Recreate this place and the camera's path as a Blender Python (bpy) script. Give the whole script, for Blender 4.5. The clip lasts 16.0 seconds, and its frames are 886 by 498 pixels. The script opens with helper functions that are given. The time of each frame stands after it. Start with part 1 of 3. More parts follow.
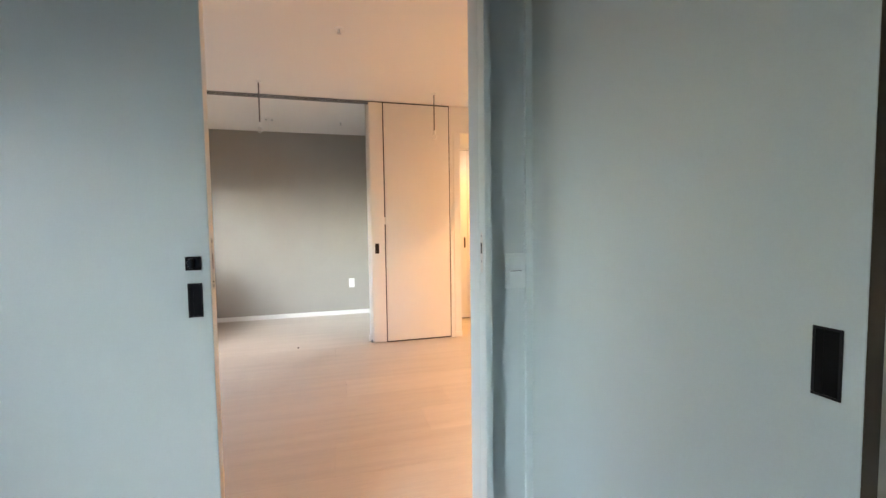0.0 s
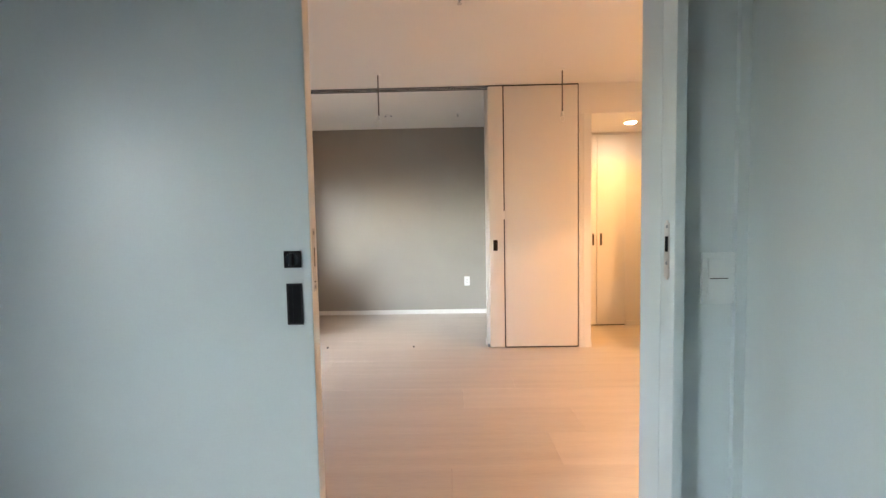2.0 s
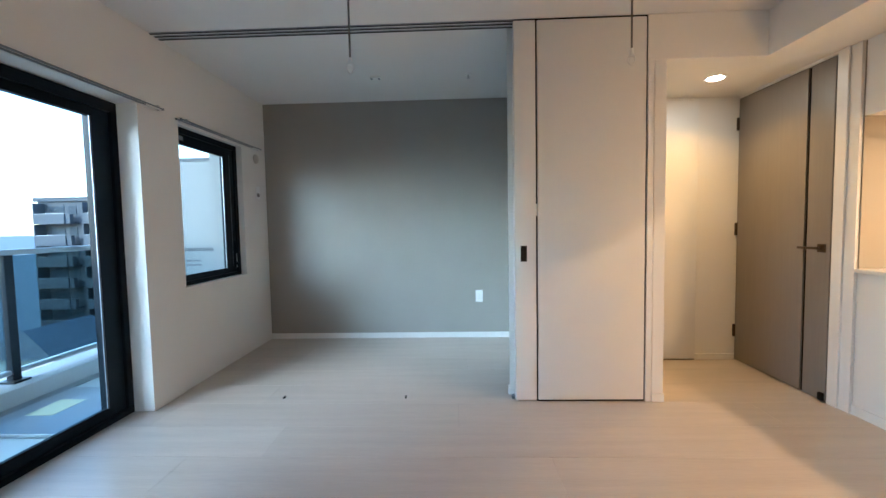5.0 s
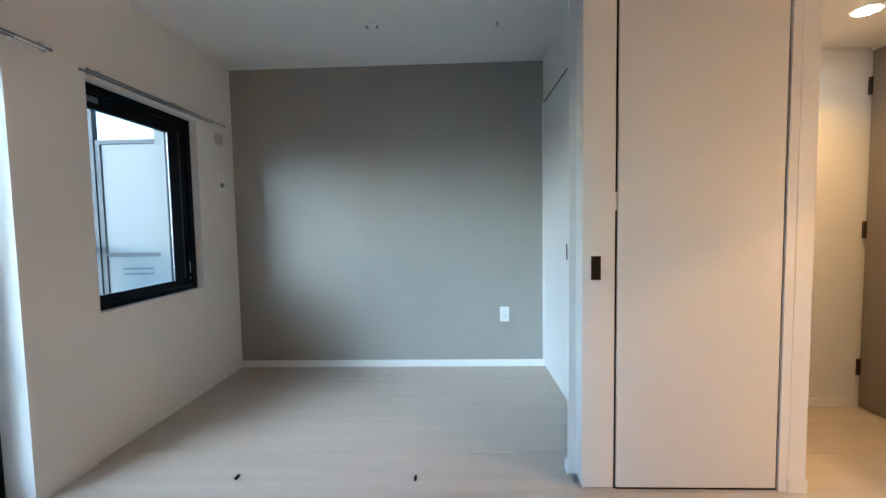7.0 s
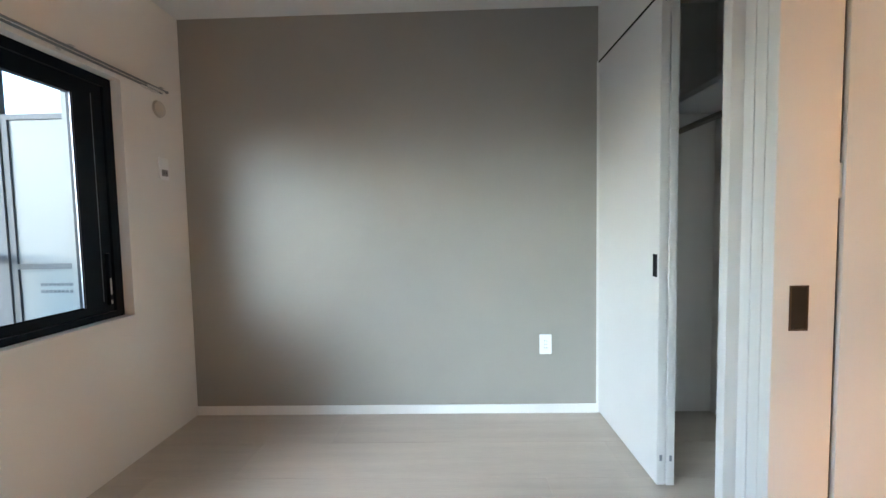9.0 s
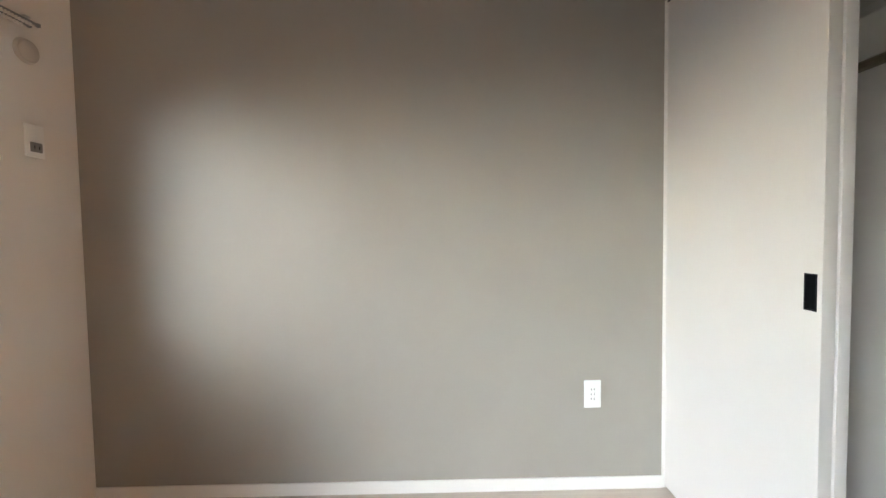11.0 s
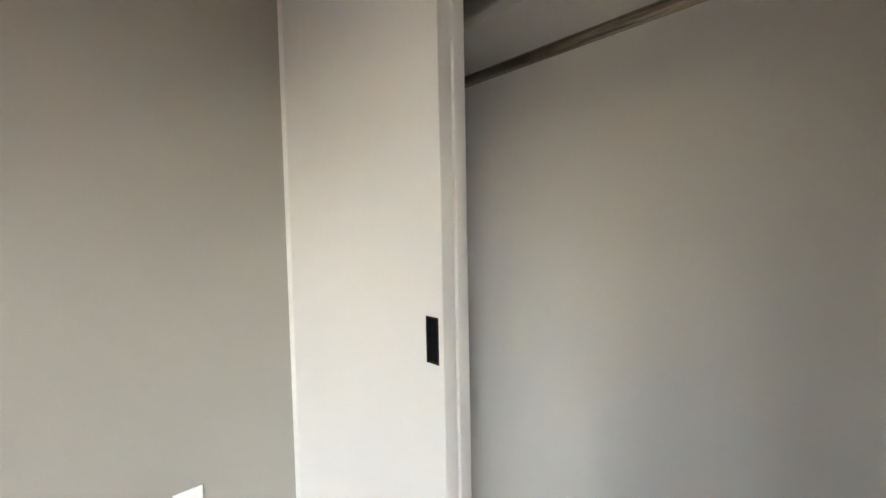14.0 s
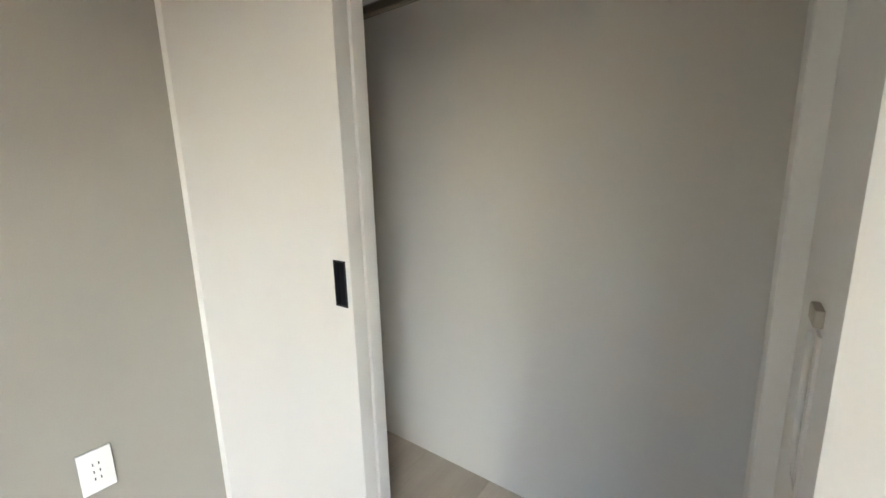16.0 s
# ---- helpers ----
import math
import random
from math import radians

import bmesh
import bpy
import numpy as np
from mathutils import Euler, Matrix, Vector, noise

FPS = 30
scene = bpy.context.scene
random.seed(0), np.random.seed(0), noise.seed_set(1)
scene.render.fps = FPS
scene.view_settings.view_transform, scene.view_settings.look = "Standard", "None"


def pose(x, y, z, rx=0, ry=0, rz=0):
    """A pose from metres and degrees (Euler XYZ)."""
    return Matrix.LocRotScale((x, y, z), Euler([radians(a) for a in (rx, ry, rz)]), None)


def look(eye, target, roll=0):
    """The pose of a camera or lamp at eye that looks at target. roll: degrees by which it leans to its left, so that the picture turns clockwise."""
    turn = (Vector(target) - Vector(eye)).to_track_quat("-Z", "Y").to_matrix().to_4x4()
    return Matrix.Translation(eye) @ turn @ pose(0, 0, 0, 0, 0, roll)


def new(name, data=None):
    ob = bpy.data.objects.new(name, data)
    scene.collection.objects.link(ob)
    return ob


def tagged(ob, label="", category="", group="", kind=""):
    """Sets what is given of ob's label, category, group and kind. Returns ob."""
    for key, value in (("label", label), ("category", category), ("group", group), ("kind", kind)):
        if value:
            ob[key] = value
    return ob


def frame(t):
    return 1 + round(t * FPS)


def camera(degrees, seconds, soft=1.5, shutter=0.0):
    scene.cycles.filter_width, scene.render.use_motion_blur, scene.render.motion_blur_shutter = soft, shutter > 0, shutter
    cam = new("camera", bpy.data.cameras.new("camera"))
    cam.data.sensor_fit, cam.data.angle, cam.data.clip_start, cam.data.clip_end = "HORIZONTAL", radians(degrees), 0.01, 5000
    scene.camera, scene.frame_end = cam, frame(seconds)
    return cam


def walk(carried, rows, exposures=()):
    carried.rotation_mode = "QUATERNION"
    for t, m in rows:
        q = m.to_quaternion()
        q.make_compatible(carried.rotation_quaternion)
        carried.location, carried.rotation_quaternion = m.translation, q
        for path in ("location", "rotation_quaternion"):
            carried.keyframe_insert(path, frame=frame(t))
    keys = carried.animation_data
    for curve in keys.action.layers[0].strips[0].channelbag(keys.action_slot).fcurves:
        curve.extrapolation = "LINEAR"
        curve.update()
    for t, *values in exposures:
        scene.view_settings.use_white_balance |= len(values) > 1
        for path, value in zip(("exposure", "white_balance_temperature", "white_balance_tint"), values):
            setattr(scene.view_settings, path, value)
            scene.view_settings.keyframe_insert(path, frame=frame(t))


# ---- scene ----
cam = camera(95.4, 16.0)
ROWS = [
    (0, look((-1.148, -4.042, 1.164), (-0.638, -2.112, 1.054), -0.8)),
    (0.5, look((-1.206, -4.032, 1.156), (-0.898, -2.059, 1.046), -0.9)),
    (1, look((-1.255, -3.984, 1.148), (-1.095, -1.994, 1.038), -0.9)),
    (1.5, look((-1.256, -3.868, 1.139), (-1.217, -1.871, 1.029), -1.0)),
    (2, look((-1.173, -3.704, 1.141), (-1.209, -1.707, 1.029), -1.1)),
    (2.5, look((-1.151, -3.542, 1.141), (-1.229, -1.547, 1.026), -1.1)),
    (3, look((-1.181, -3.353, 1.151), (-1.269, -1.358, 1.033), -1.2)),
    (3.5, look((-1.185, -3.166, 1.149), (-1.264, -1.171, 1.031), -1.2)),
    (4, look((-1.159, -2.966, 1.139), (-1.235, -0.971, 1.024), -1.1)),
    (4.2, look((-1.159, -2.892, 1.136), (-1.232, -0.897, 1.025), -1.1)),
    (6.5, look((-1.281, -1.886, 1.148), (-1.354, 0.109, 1.03), -1.0)),
    (7, look((-1.329, -1.688, 1.147), (-1.402, 0.307, 1.028), -1.0)),
    (7.5, look((-1.361, -1.474, 1.141), (-1.436, 0.521, 1.026), -1.0)),
    (8, look((-1.413, -1.282, 1.158), (-1.468, 0.713, 1.035), -1.1)),
    (8.5, look((-1.472, -1.08, 1.17), (-1.524, 0.916, 1.041), -1.1)),
    (9, look((-1.507, -0.891, 1.151), (-1.56, 1.105, 1.037), -1.1)),
    (9.2, look((-1.524, -0.821, 1.144), (-1.569, 1.175, 1.03), -1.1)),
    (11.3, pose(-1.619, -0.084, 1.139, 87.624, 0.804, -1.543)),
    (11.5, pose(-1.603, -0.015, 1.143, 87.653, 0.839, -3.038)),
    (12, pose(-1.548, 0.138, 1.146, 87.583, 0.921, -8.893)),
    (12.5, pose(-1.464, 0.277, 1.161, 87.377, 0.947, -17.902)),
    (13, pose(-1.361, 0.336, 1.175, 87.34, 0.966, -27.727)),
    (13.5, pose(-1.27, 0.304, 1.187, 87.254, 1.033, -36.855)),
    (14, pose(-1.201, 0.244, 1.193, 87.252, 1.153, -44.231)),
    (14.5, pose(-1.179, 0.205, 1.194, 87.175, 1.226, -49.066)),
    (15, pose(-1.17, 0.191, 1.195, 86.327, 1.319, -51.397)),
    (15.5, pose(-1.165, 0.196, 1.196, 83.821, 1.339, -53.021)),
    (16, pose(-1.164, 0.201, 1.188, 79.091, 1.428, -53.627)),
]
EXPOSURES = [
    (0, 3.5, 6850, 24), (1.5, 3.5, 7000, 25), (2.5, 3.24, 6650, 25), (3, 3.2, 6300, 19), (3.5, 3.05, 5850, 17), (4, 2.9, 5000, 8),
    (6.5, 2.97, 5300, 12), (7.5, 3.0, 5200, 11), (8.5, 3.15, 5700, 15), (9, 3.2, 5950, 17), (11.3, 3.32, 6950, 26), (13, 3.23, 7050, 27), (16, 3.24, 7150, 25)]
walk(cam, ROWS, EXPOSURES)

# ---- light ----
world = bpy.data.worlds.new("overcast_sky")
scene.world = world
world.use_nodes = True
wn = world.node_tree.nodes
sky = wn.new("ShaderNodeTexSky")
sky.sky_type, sky.sun_disc = "NISHITA", False
sky.sun_elevation, sky.sun_rotation = radians(24), radians(220)
sky.air_density, sky.dust_density, sky.ozone_density = 1.4, 0.9, 3.0
world.node_tree.links.new(sky.outputs[0], wn["Background"].inputs[0])
wn["Background"].inputs[1].default_value = 0.15

sun_data = bpy.data.lights.new("sun", "SUN")
sun_data.energy, sun_data.angle, sun_data.color = 0.47, radians(31), (0.68, 0.89, 1.0)
sun = new("sun", sun_data)
sun.matrix_world = look((-12.2, -15.2, 3.8), (0, 0, 0))


def lamp(name, kind, energy, color, m, size=0.1):
    data = bpy.data.lights.new(name, kind)
    data.energy, data.color = energy, color
    if kind == "AREA":
        data.shape, data.size = "DISK", size
    ob = new(name, data)
    ob.matrix_world = m
    return ob


WARM = (1.0, 0.535, 0.205)
lamp("hall_downlight_lamp", "AREA", 0.85, (1.0, 0.49, 0.08), pose(0.622, 0.352, 2.118), 0.1).data.spread = radians(125)
for k, y in enumerate((-0.7, -1.45, -2.2)):
    lamp("kitchen_downlight_lamp", "AREA", (0.5, 4.6, 10.5)[k], WARM, pose(2.1, y, 2.118), 0.2)


# ---- materials ----
def material(name, color, rough=0.5, metal=0.0, var=0.04, scale=3.0, grain=220.0, bump=0.0, stretch=(1, 1, 1), coat=0.0, per_object=0.0, spec=0.5):
    """A surface with broad and fine variation of tone, and fine relief."""
    mat = bpy.data.materials.new(name)
    mat.use_nodes = True
    nodes, links = mat.node_tree.nodes, mat.node_tree.links
    bsdf = nodes["Principled BSDF"]
    bsdf.inputs["Roughness"].default_value = rough
    bsdf.inputs["Metallic"].default_value = metal
    bsdf.inputs["Coat Weight"].default_value = coat
    bsdf.inputs["Specular IOR Level"].default_value = spec
    coord = nodes.new("ShaderNodeTexCoord")
    mapping = nodes.new("ShaderNodeMapping")
    mapping.inputs["Scale"].default_value = stretch
    geo = nodes.new("ShaderNodeNewGeometry")
    links.new(geo.outputs["Position"], mapping.inputs["Vector"])
    broad = nodes.new("ShaderNodeTexNoise")
    broad.inputs["Scale"].default_value, broad.inputs["Detail"].default_value = scale, 4
    fine = nodes.new("ShaderNodeTexNoise")
    fine.inputs["Scale"].default_value, fine.inputs["Detail"].default_value = grain, 2
    for n in (broad, fine):
        links.new(mapping.outputs[0], n.inputs["Vector"])
    mix = nodes.new("ShaderNodeMix")
    mix.data_type = "FLOAT"
    mix.inputs[0].default_value = 0.4
    links.new(broad.outputs["Fac"], mix.inputs[2])
    links.new(fine.outputs["Fac"], mix.inputs[3])
    value = mix.outputs[0]
    if per_object:
        info = nodes.new("ShaderNodeObjectInfo")
        add = nodes.new("ShaderNodeMath")
        add.operation, add.inputs[1].default_value = "MULTIPLY_ADD", per_object
        links.new(info.outputs["Random"], add.inputs[0])
        links.new(value, add.inputs[2])
        value = add.outputs[0]
    ramp = nodes.new("ShaderNodeMapRange")
    ramp.inputs["From Min"].default_value, ramp.inputs["From Max"].default_value = 0.3, 0.7 + per_object
    ramp.inputs["To Min"].default_value, ramp.inputs["To Max"].default_value = 1 - var, 1 + var
    links.new(value, ramp.inputs["Value"])
    tone = nodes.new("ShaderNodeVectorMath")
    tone.operation, tone.inputs[0].default_value = "SCALE", color
    links.new(ramp.outputs[0], tone.inputs["Scale"])
    links.new(tone.outputs[0], bsdf.inputs["Base Color"])
    if bump:
        relief = nodes.new("ShaderNodeBump")
        relief.inputs["Strength"].default_value, relief.inputs["Distance"].default_value = bump, 0.001
        links.new(fine.outputs["Fac"], relief.inputs["Height"])
        links.new(relief.outputs[0], bsdf.inputs["Normal"])
    return mat


def glass_material(name, tint, rough=0.0):
    mat = bpy.data.materials.new(name)
    mat.use_nodes = True
    bsdf = mat.node_tree.nodes["Principled BSDF"]
    bsdf.inputs["Base Color"].default_value = (*tint, 1)
    bsdf.inputs["Transmission Weight"].default_value = 1
    bsdf.inputs["Roughness"].default_value = rough
    bsdf.inputs["IOR"].default_value = 1.1
    return mat


def glow_material(name, color, strength):
    mat = bpy.data.materials.new(name)
    mat.use_nodes = True
    bsdf = mat.node_tree.nodes["Principled BSDF"]
    bsdf.inputs["Base Color"].default_value = (0.9, 0.9, 0.9, 1)
    bsdf.inputs["Emission Color"].default_value = (*color, 1)
    bsdf.inputs["Emission Strength"].default_value = strength
    return mat


M_WALL = material("white_wallpaper", (0.74, 0.72, 0.68), 0.75, var=0.025, scale=1.6, grain=420, bump=0.35)
M_CEIL = material("ceiling_wallpaper", (0.76, 0.75, 0.72), 0.8, var=0.02, scale=1.2, grain=420, bump=0.3)
M_ACCENT = material("grey_wallpaper", (0.322, 0.305, 0.268), 0.55, var=0.05, scale=2.0, grain=300, bump=0.4, stretch=(1, 1, 1))
M_LEAF = material("white_door_sheet", (0.71, 0.70, 0.672), 0.42, var=0.02, scale=2.0, grain=260, bump=0.12)
# white first-room surfaces with the cool, dim daylight put into the colour
M_COOL_LIT = material("cool_lit_door_sheet", (0.475, 0.565, 0.585), 0.42, var=0.03, scale=2.0, grain=260, bump=0.12)
M_TRIM = material("white_trim", (0.76, 0.75, 0.72), 0.35, var=0.02, scale=4, grain=180)
M_GREYDOOR = material("taupe_door_sheet", (0.2, 0.175, 0.15), 0.45, var=0.07, scale=3, grain=60, bump=0.1, stretch=(1, 1, 0.06))
M_FLOOR = material("pale_oak_board", (0.49, 0.432, 0.364), 0.28, var=0.15, scale=2.2, grain=26, bump=0.12, stretch=(0.45, 7, 1), per_object=0.2)
M_JOINT = material("board_joint", (0.16, 0.125, 0.09), 0.8)
M_DARK = material("black_plastic", (0.003, 0.0035, 0.005), 0.6, var=0.1, spec=0.1)
M_RIM = material("black_satin_metal", (0.006, 0.007, 0.010), 0.4, var=0.1, spec=0.25)
M_FRAME = material("black_aluminium", (0.003, 0.007, 0.013), 0.4, var=0.1, spec=0.15)
M_STEEL = material("brushed_steel", (0.55, 0.55, 0.54), 0.3, metal=1.0, var=0.05)
M_BRONZE = material("bronze_metal", (0.07, 0.05, 0.035), 0.4, metal=0.8, var=0.1)
M_BROWN = material("dark_brown_metal", (0.014, 0.010, 0.007), 0.5, var=0.1, spec=0.2)
M_ROD = material("dull_steel_tube", (0.3, 0.27, 0.22), 0.22, metal=1.0, var=0.05)
M_DULL = material("dull_grey_steel", (0.16, 0.15, 0.14), 0.4, metal=0.7, var=0.06)
M_PLATE = material("white_plastic", (0.8, 0.8, 0.78), 0.35, var=0.01)
M_GLASS = glass_material("window_glass", (0.87, 0.965, 0.97))
M_GLOSSY = material("glossy_kitchen_panel", (0.31, 0.275, 0.22), 0.05, var=0.01, coat=0.5)
M_CONC = material("pale_concrete", (0.34, 0.35, 0.355), 0.8, var=0.1, scale=2, grain=60, bump=0.3)
M_BALCFLOOR = material("balcony_sheet", (0.42, 0.47, 0.475), 0.5, var=0.06, scale=3, grain=90, bump=0.2)
# white outdoor board; its dark colour stands in for the shade it is in
M_SHADED_WHITE = material("shaded_white_board", (0.10, 0.112, 0.118), 0.5, var=0.02)
M_ALU = material("grey_aluminium", (0.25, 0.27, 0.29), 0.4, metal=0.6, var=0.06)
M_PFRAME = material("grey_partition_frame", (0.04, 0.045, 0.052), 0.6, var=0.06)
M_PARAPET = material("dark_grey_plaster", (0.06, 0.063, 0.068), 0.8, var=0.08, scale=2, grain=60, bump=0.3)
M_ROOF = material("dark_roof", (0.1, 0.1, 0.11), 0.7, var=0.15, scale=0.5, grain=4)
M_LAMP = glow_material("lamp_glow", (1.0, 0.85, 0.6), 14)


# ---- mesh helpers ----
def add_box(bm, x0, x1, y0, y1, z0, z1, bevel=0.0):
    ret = bmesh.ops.create_cube(bm, size=1.0)
    for v in ret["verts"]:
        v.co = Vector((x0 + (v.co.x + 0.5) * (x1 - x0), y0 + (v.co.y + 0.5) * (y1 - y0), z0 + (v.co.z + 0.5) * (z1 - z0)))
    if bevel:
        edges = list({e for v in ret["verts"] for e in v.link_edges})
        bmesh.ops.bevel(bm, geom=edges, offset=bevel, segments=2, affect="EDGES", profile=0.6)


def add_tube(bm, a, b, r, r2=None, seg=16):
    a, b = Vector(a), Vector(b)
    turn = (b - a).to_track_quat("Z", "Y").to_matrix().to_4x4()
    bmesh.ops.create_cone(bm, cap_ends=True, segments=seg, radius1=r, radius2=r if r2 is None else r2, depth=(b - a).length,
                          matrix=Matrix.Translation((a + b) / 2) @ turn)


def boxes(*rows, bevel=0.0):
    bm = bmesh.new()
    for r in rows:
        add_box(bm, *r, bevel=bevel)
    return bm


def tubes(*rows):
    bm = bmesh.new()
    for r in rows:
        add_tube(bm, *r)
    return bm


def part(name, bm, mat, parent=None, label=""):
    data = bpy.data.meshes.new(name)
    bm.to_mesh(data)
    bm.free()
    data.materials.append(mat)
    ob = new(name, data)
    if parent:
        ob.parent = parent
        ob.matrix_parent_inverse = parent.matrix_basis.inverted()
    if label:
        ob["label"] = label
    return ob


def thing(name, label, category, at=(0, 0, 0), group="", kind=""):
    ob = new(name)
    ob.location = at
    return tagged(ob, label, category, group, kind)


def structure(name, bm, mat, label, category):
    return tagged(part(name, bm, mat), label, category, kind="structure")


def smooth(ob, angle=40):
    for p in ob.data.polygons:
        p.use_smooth = True
    ob.data.set_sharp_from_angle(angle=radians(angle))
    return ob


# ---- setting ----
H = 2.4          # ceiling
LOW = 2.13       # lowered ceiling of hall and kitchen
WX = -3.12       # inner face of the window wall
AY = 1.53        # accent wall
DY = -2.83       # door wall, bedroom side
LY = -2.66      # door wall, living side

structure("floor", boxes((-3.42, 3.1, -6.7, 1.7, -0.3, -0.008)), M_JOINT, "pale oak-look plank floor with fine dark joints", "floor")
structure("ceiling", boxes((-3.42, 3.1, -6.7, 1.7, H, 2.6)), M_CEIL, "plain white papered ceiling", "ceiling")
structure("ceiling_hall", boxes((0.003, 1.22, 0.0, 0.9, LOW, H - 0.002), (0.715, 3.05, LY, 0.0, LOW, H - 0.002)), M_CEIL,
          "white lowered ceiling and bulkhead over hall and kitchen", "ceiling")

# window wall, with its three openings
w = [(-6.6, -5.5, 0, H), (-5.5, -4.2, 1.925, H), (-4.2, -2.2, 0, H), (-2.2, -0.125, 1.925, H), (-0.125, 0.17, 0, H)]
structure("wall_west", boxes(*[(-3.42, WX + 0.008, a, b, c, d) for a, b, c, d in w]), M_WALL, "white papered window wall with deep openings", "wall")
w = [(0.17, 0.25, 0, H), (0.25, 1.085, 0, 0.72), (0.25, 1.085, 1.895, H), (1.085, AY, 0, H)]
structure("wall_west_2", boxes(*[(-3.42, WX - 0.004, a, b, c, d) for a, b, c, d in w]), M_WALL, "white papered wall around the small window", "wall")
structure("wall_north", boxes((-3.42, -0.650, AY, AY + 0.12, 0, H)), M_ACCENT, "dark taupe-grey papered accent wall", "wall")
structure("wall_closet_north", boxes((-0.650, 0.115, AY + 0.003, AY + 0.12, 0, H)), M_WALL, "white papered closet side wall", "wall")
structure("wall_closet_back", boxes((0.03, 0.115, 0.1226, AY + 0.003, 0, H)), M_WALL, "white papered wall between closet and hall", "wall")
structure("wall_stub", boxes((-0.643, -0.58, 0.118, 0.165, 0, H - 0.001), (-0.58, 0.115, 0.1135, 0.1225, 0, H - 0.001)), M_WALL, "narrow white wall end beside the closet", "wall")
structure("wall_closet_head", boxes((-0.648, -0.555, 0.17, AY + 0.003, 2.087, H)), M_WALL, "white wall strip above the closet doors", "wall")
structure("wall_hall_north", boxes((0.115, 1.2, 0.80, 0.92, 0, LOW)), M_WALL, "white papered wall at the end of the hall", "wall")
structure("wall_east", boxes((1.1, 1.2, -0.17, -0.075, 0, LOW), (1.1, 1.2, -0.075, 0.8, 2.115, LOW)), M_WALL, "white papered hall wall round the grey door", "wall")
structure("wall_kitchen_low", boxes((1.118, 1.22, LY, -0.17, 0, 0.83)), M_WALL, "white papered half wall under the kitchen counter", "wall")
structure("wall_kitchen_top", boxes((1.118, 1.24, LY, -0.18, 1.715, LOW)), M_WALL, "white papered box wall over the kitchen opening", "wall")
structure("wall_kitchen_north", boxes((1.2, 3.0, -0.17, -0.05, 0, LOW)), M_WALL, "white kitchen end wall", "wall")
structure("wall_kitchen_east", boxes((3.0, 3.1, LY, -0.05, 0, LOW)), M_WALL, "white kitchen wall", "wall")
structure("wall_behind_door", boxes((1.2, 1.3, -0.05, 0.92, 0, LOW)), M_WALL, "plain wall behind the grey door", "wall")
structure("wall_south", boxes((-3.12, -1.565, -2.762, LY, 0, H), (-0.66, 3.0, -2.745, LY, 0, H)), M_WALL, "white papered wall with the sliding door opening", "wall")
structure("wall_bedroom_side", boxes((-3.12, -2.40, DY, -2.764, 0, H)), M_COOL_LIT, "white wall in a cool-light tint beside the sliding door pocket", "wall")
structure("wall_bedroom_east", boxes((-0.49, -0.4, -6.6, -4.55, 0, H), (-0.49, -0.4, -4.55, -2.75, 2.1, H), (0.1, 0.2, -4.6, -2.75, 0, H), (-0.4, 0.1, -4.65, -4.55, 0, H)), M_WALL,
          "white bedroom wall with a closet recess", "wall")
structure("wall_bedroom_south", boxes((-3.40, -0.4, -6.7, -6.6, 0, H)), M_WALL, "plain white bedroom wall", "wall")


# ---- doors and panels ----
def recessed_pull(parent, m, mat, w=0.036, h=0.098, name="handle", label="black recessed finger pull"):
    """A flush pull: a rim with a sunken tray, on local -y; m places it."""
    bm = boxes((-w / 2 + 0.001, w / 2 - 0.001, -0.0008, 0.0006, -h / 2 + 0.001, h / 2 - 0.001))
    bm.transform(m)
    tray = part(name, bm, mat, parent, label)
    t = 0.0035
    bm = boxes((-w / 2, -w / 2 + t, -0.0022, 0.001, -h / 2, h / 2), (w / 2 - t, w / 2, -0.0022, 0.001, -h / 2, h / 2),
               (-w / 2 + t, w / 2 - t, -0.0022, 0.001, h / 2 - t, h / 2), (-w / 2 + t, w / 2 - t, -0.0022, 0.001, -h / 2, -h / 2 + t))
    bm.transform(m)
    part("rim", bm, {M_DARK: M_RIM, M_BROWN: M_BRONZE}.get(mat, mat), tray)
    bm = boxes((-w / 2 + t, -w / 2 + t + w * 0.28, -0.0016, -0.0008, -h / 2 + t, h / 2 - t))
    bm.transform(m)
    part("finger_ledge", bm, mat, tray)
    return tray


def wall_plate(name, label, category, m, w=0.07, h=0.12, holes=0, rocker=False, mat=None):
    ob = thing(name, label, category, m.translation)
    bm = boxes((-w / 2, w / 2, -0.008, 0.0, -h / 2, h / 2), bevel=0.0025)
    bm.transform(m)
    smooth(part("plate", bm, mat or M_PLATE, ob))
    if holes:
        for k in range(holes):
            z = (k - (holes - 1) / 2) * -0.021
            for dx in (-0.0065, 0.0065):
                bm = boxes((dx - 0.0012, dx + 0.0012, -0.0086, -0.0075, z - 0.004, z + 0.004))
                bm.transform(m)
                part("slot", bm, M_DARK, ob, "dark socket slot")
    if rocker:
        for z0, z1 in ((-0.047, -0.0008), (0.0008, 0.047)):
            bm = boxes((-w / 2 + 0.012, w / 2 - 0.012, -0.0115, -0.006, z0, z1), bevel=0.0015)
            bm.transform(m)
            smooth(part("rocker", bm, mat or M_PLATE, ob))
        bm = boxes((-0.02, 0.02, -0.012, -0.008, -0.0008, 0.0008))
        bm.transform(m)
        part("gap", bm, M_DARK, ob, "dark gap between the rockers")
    return ob


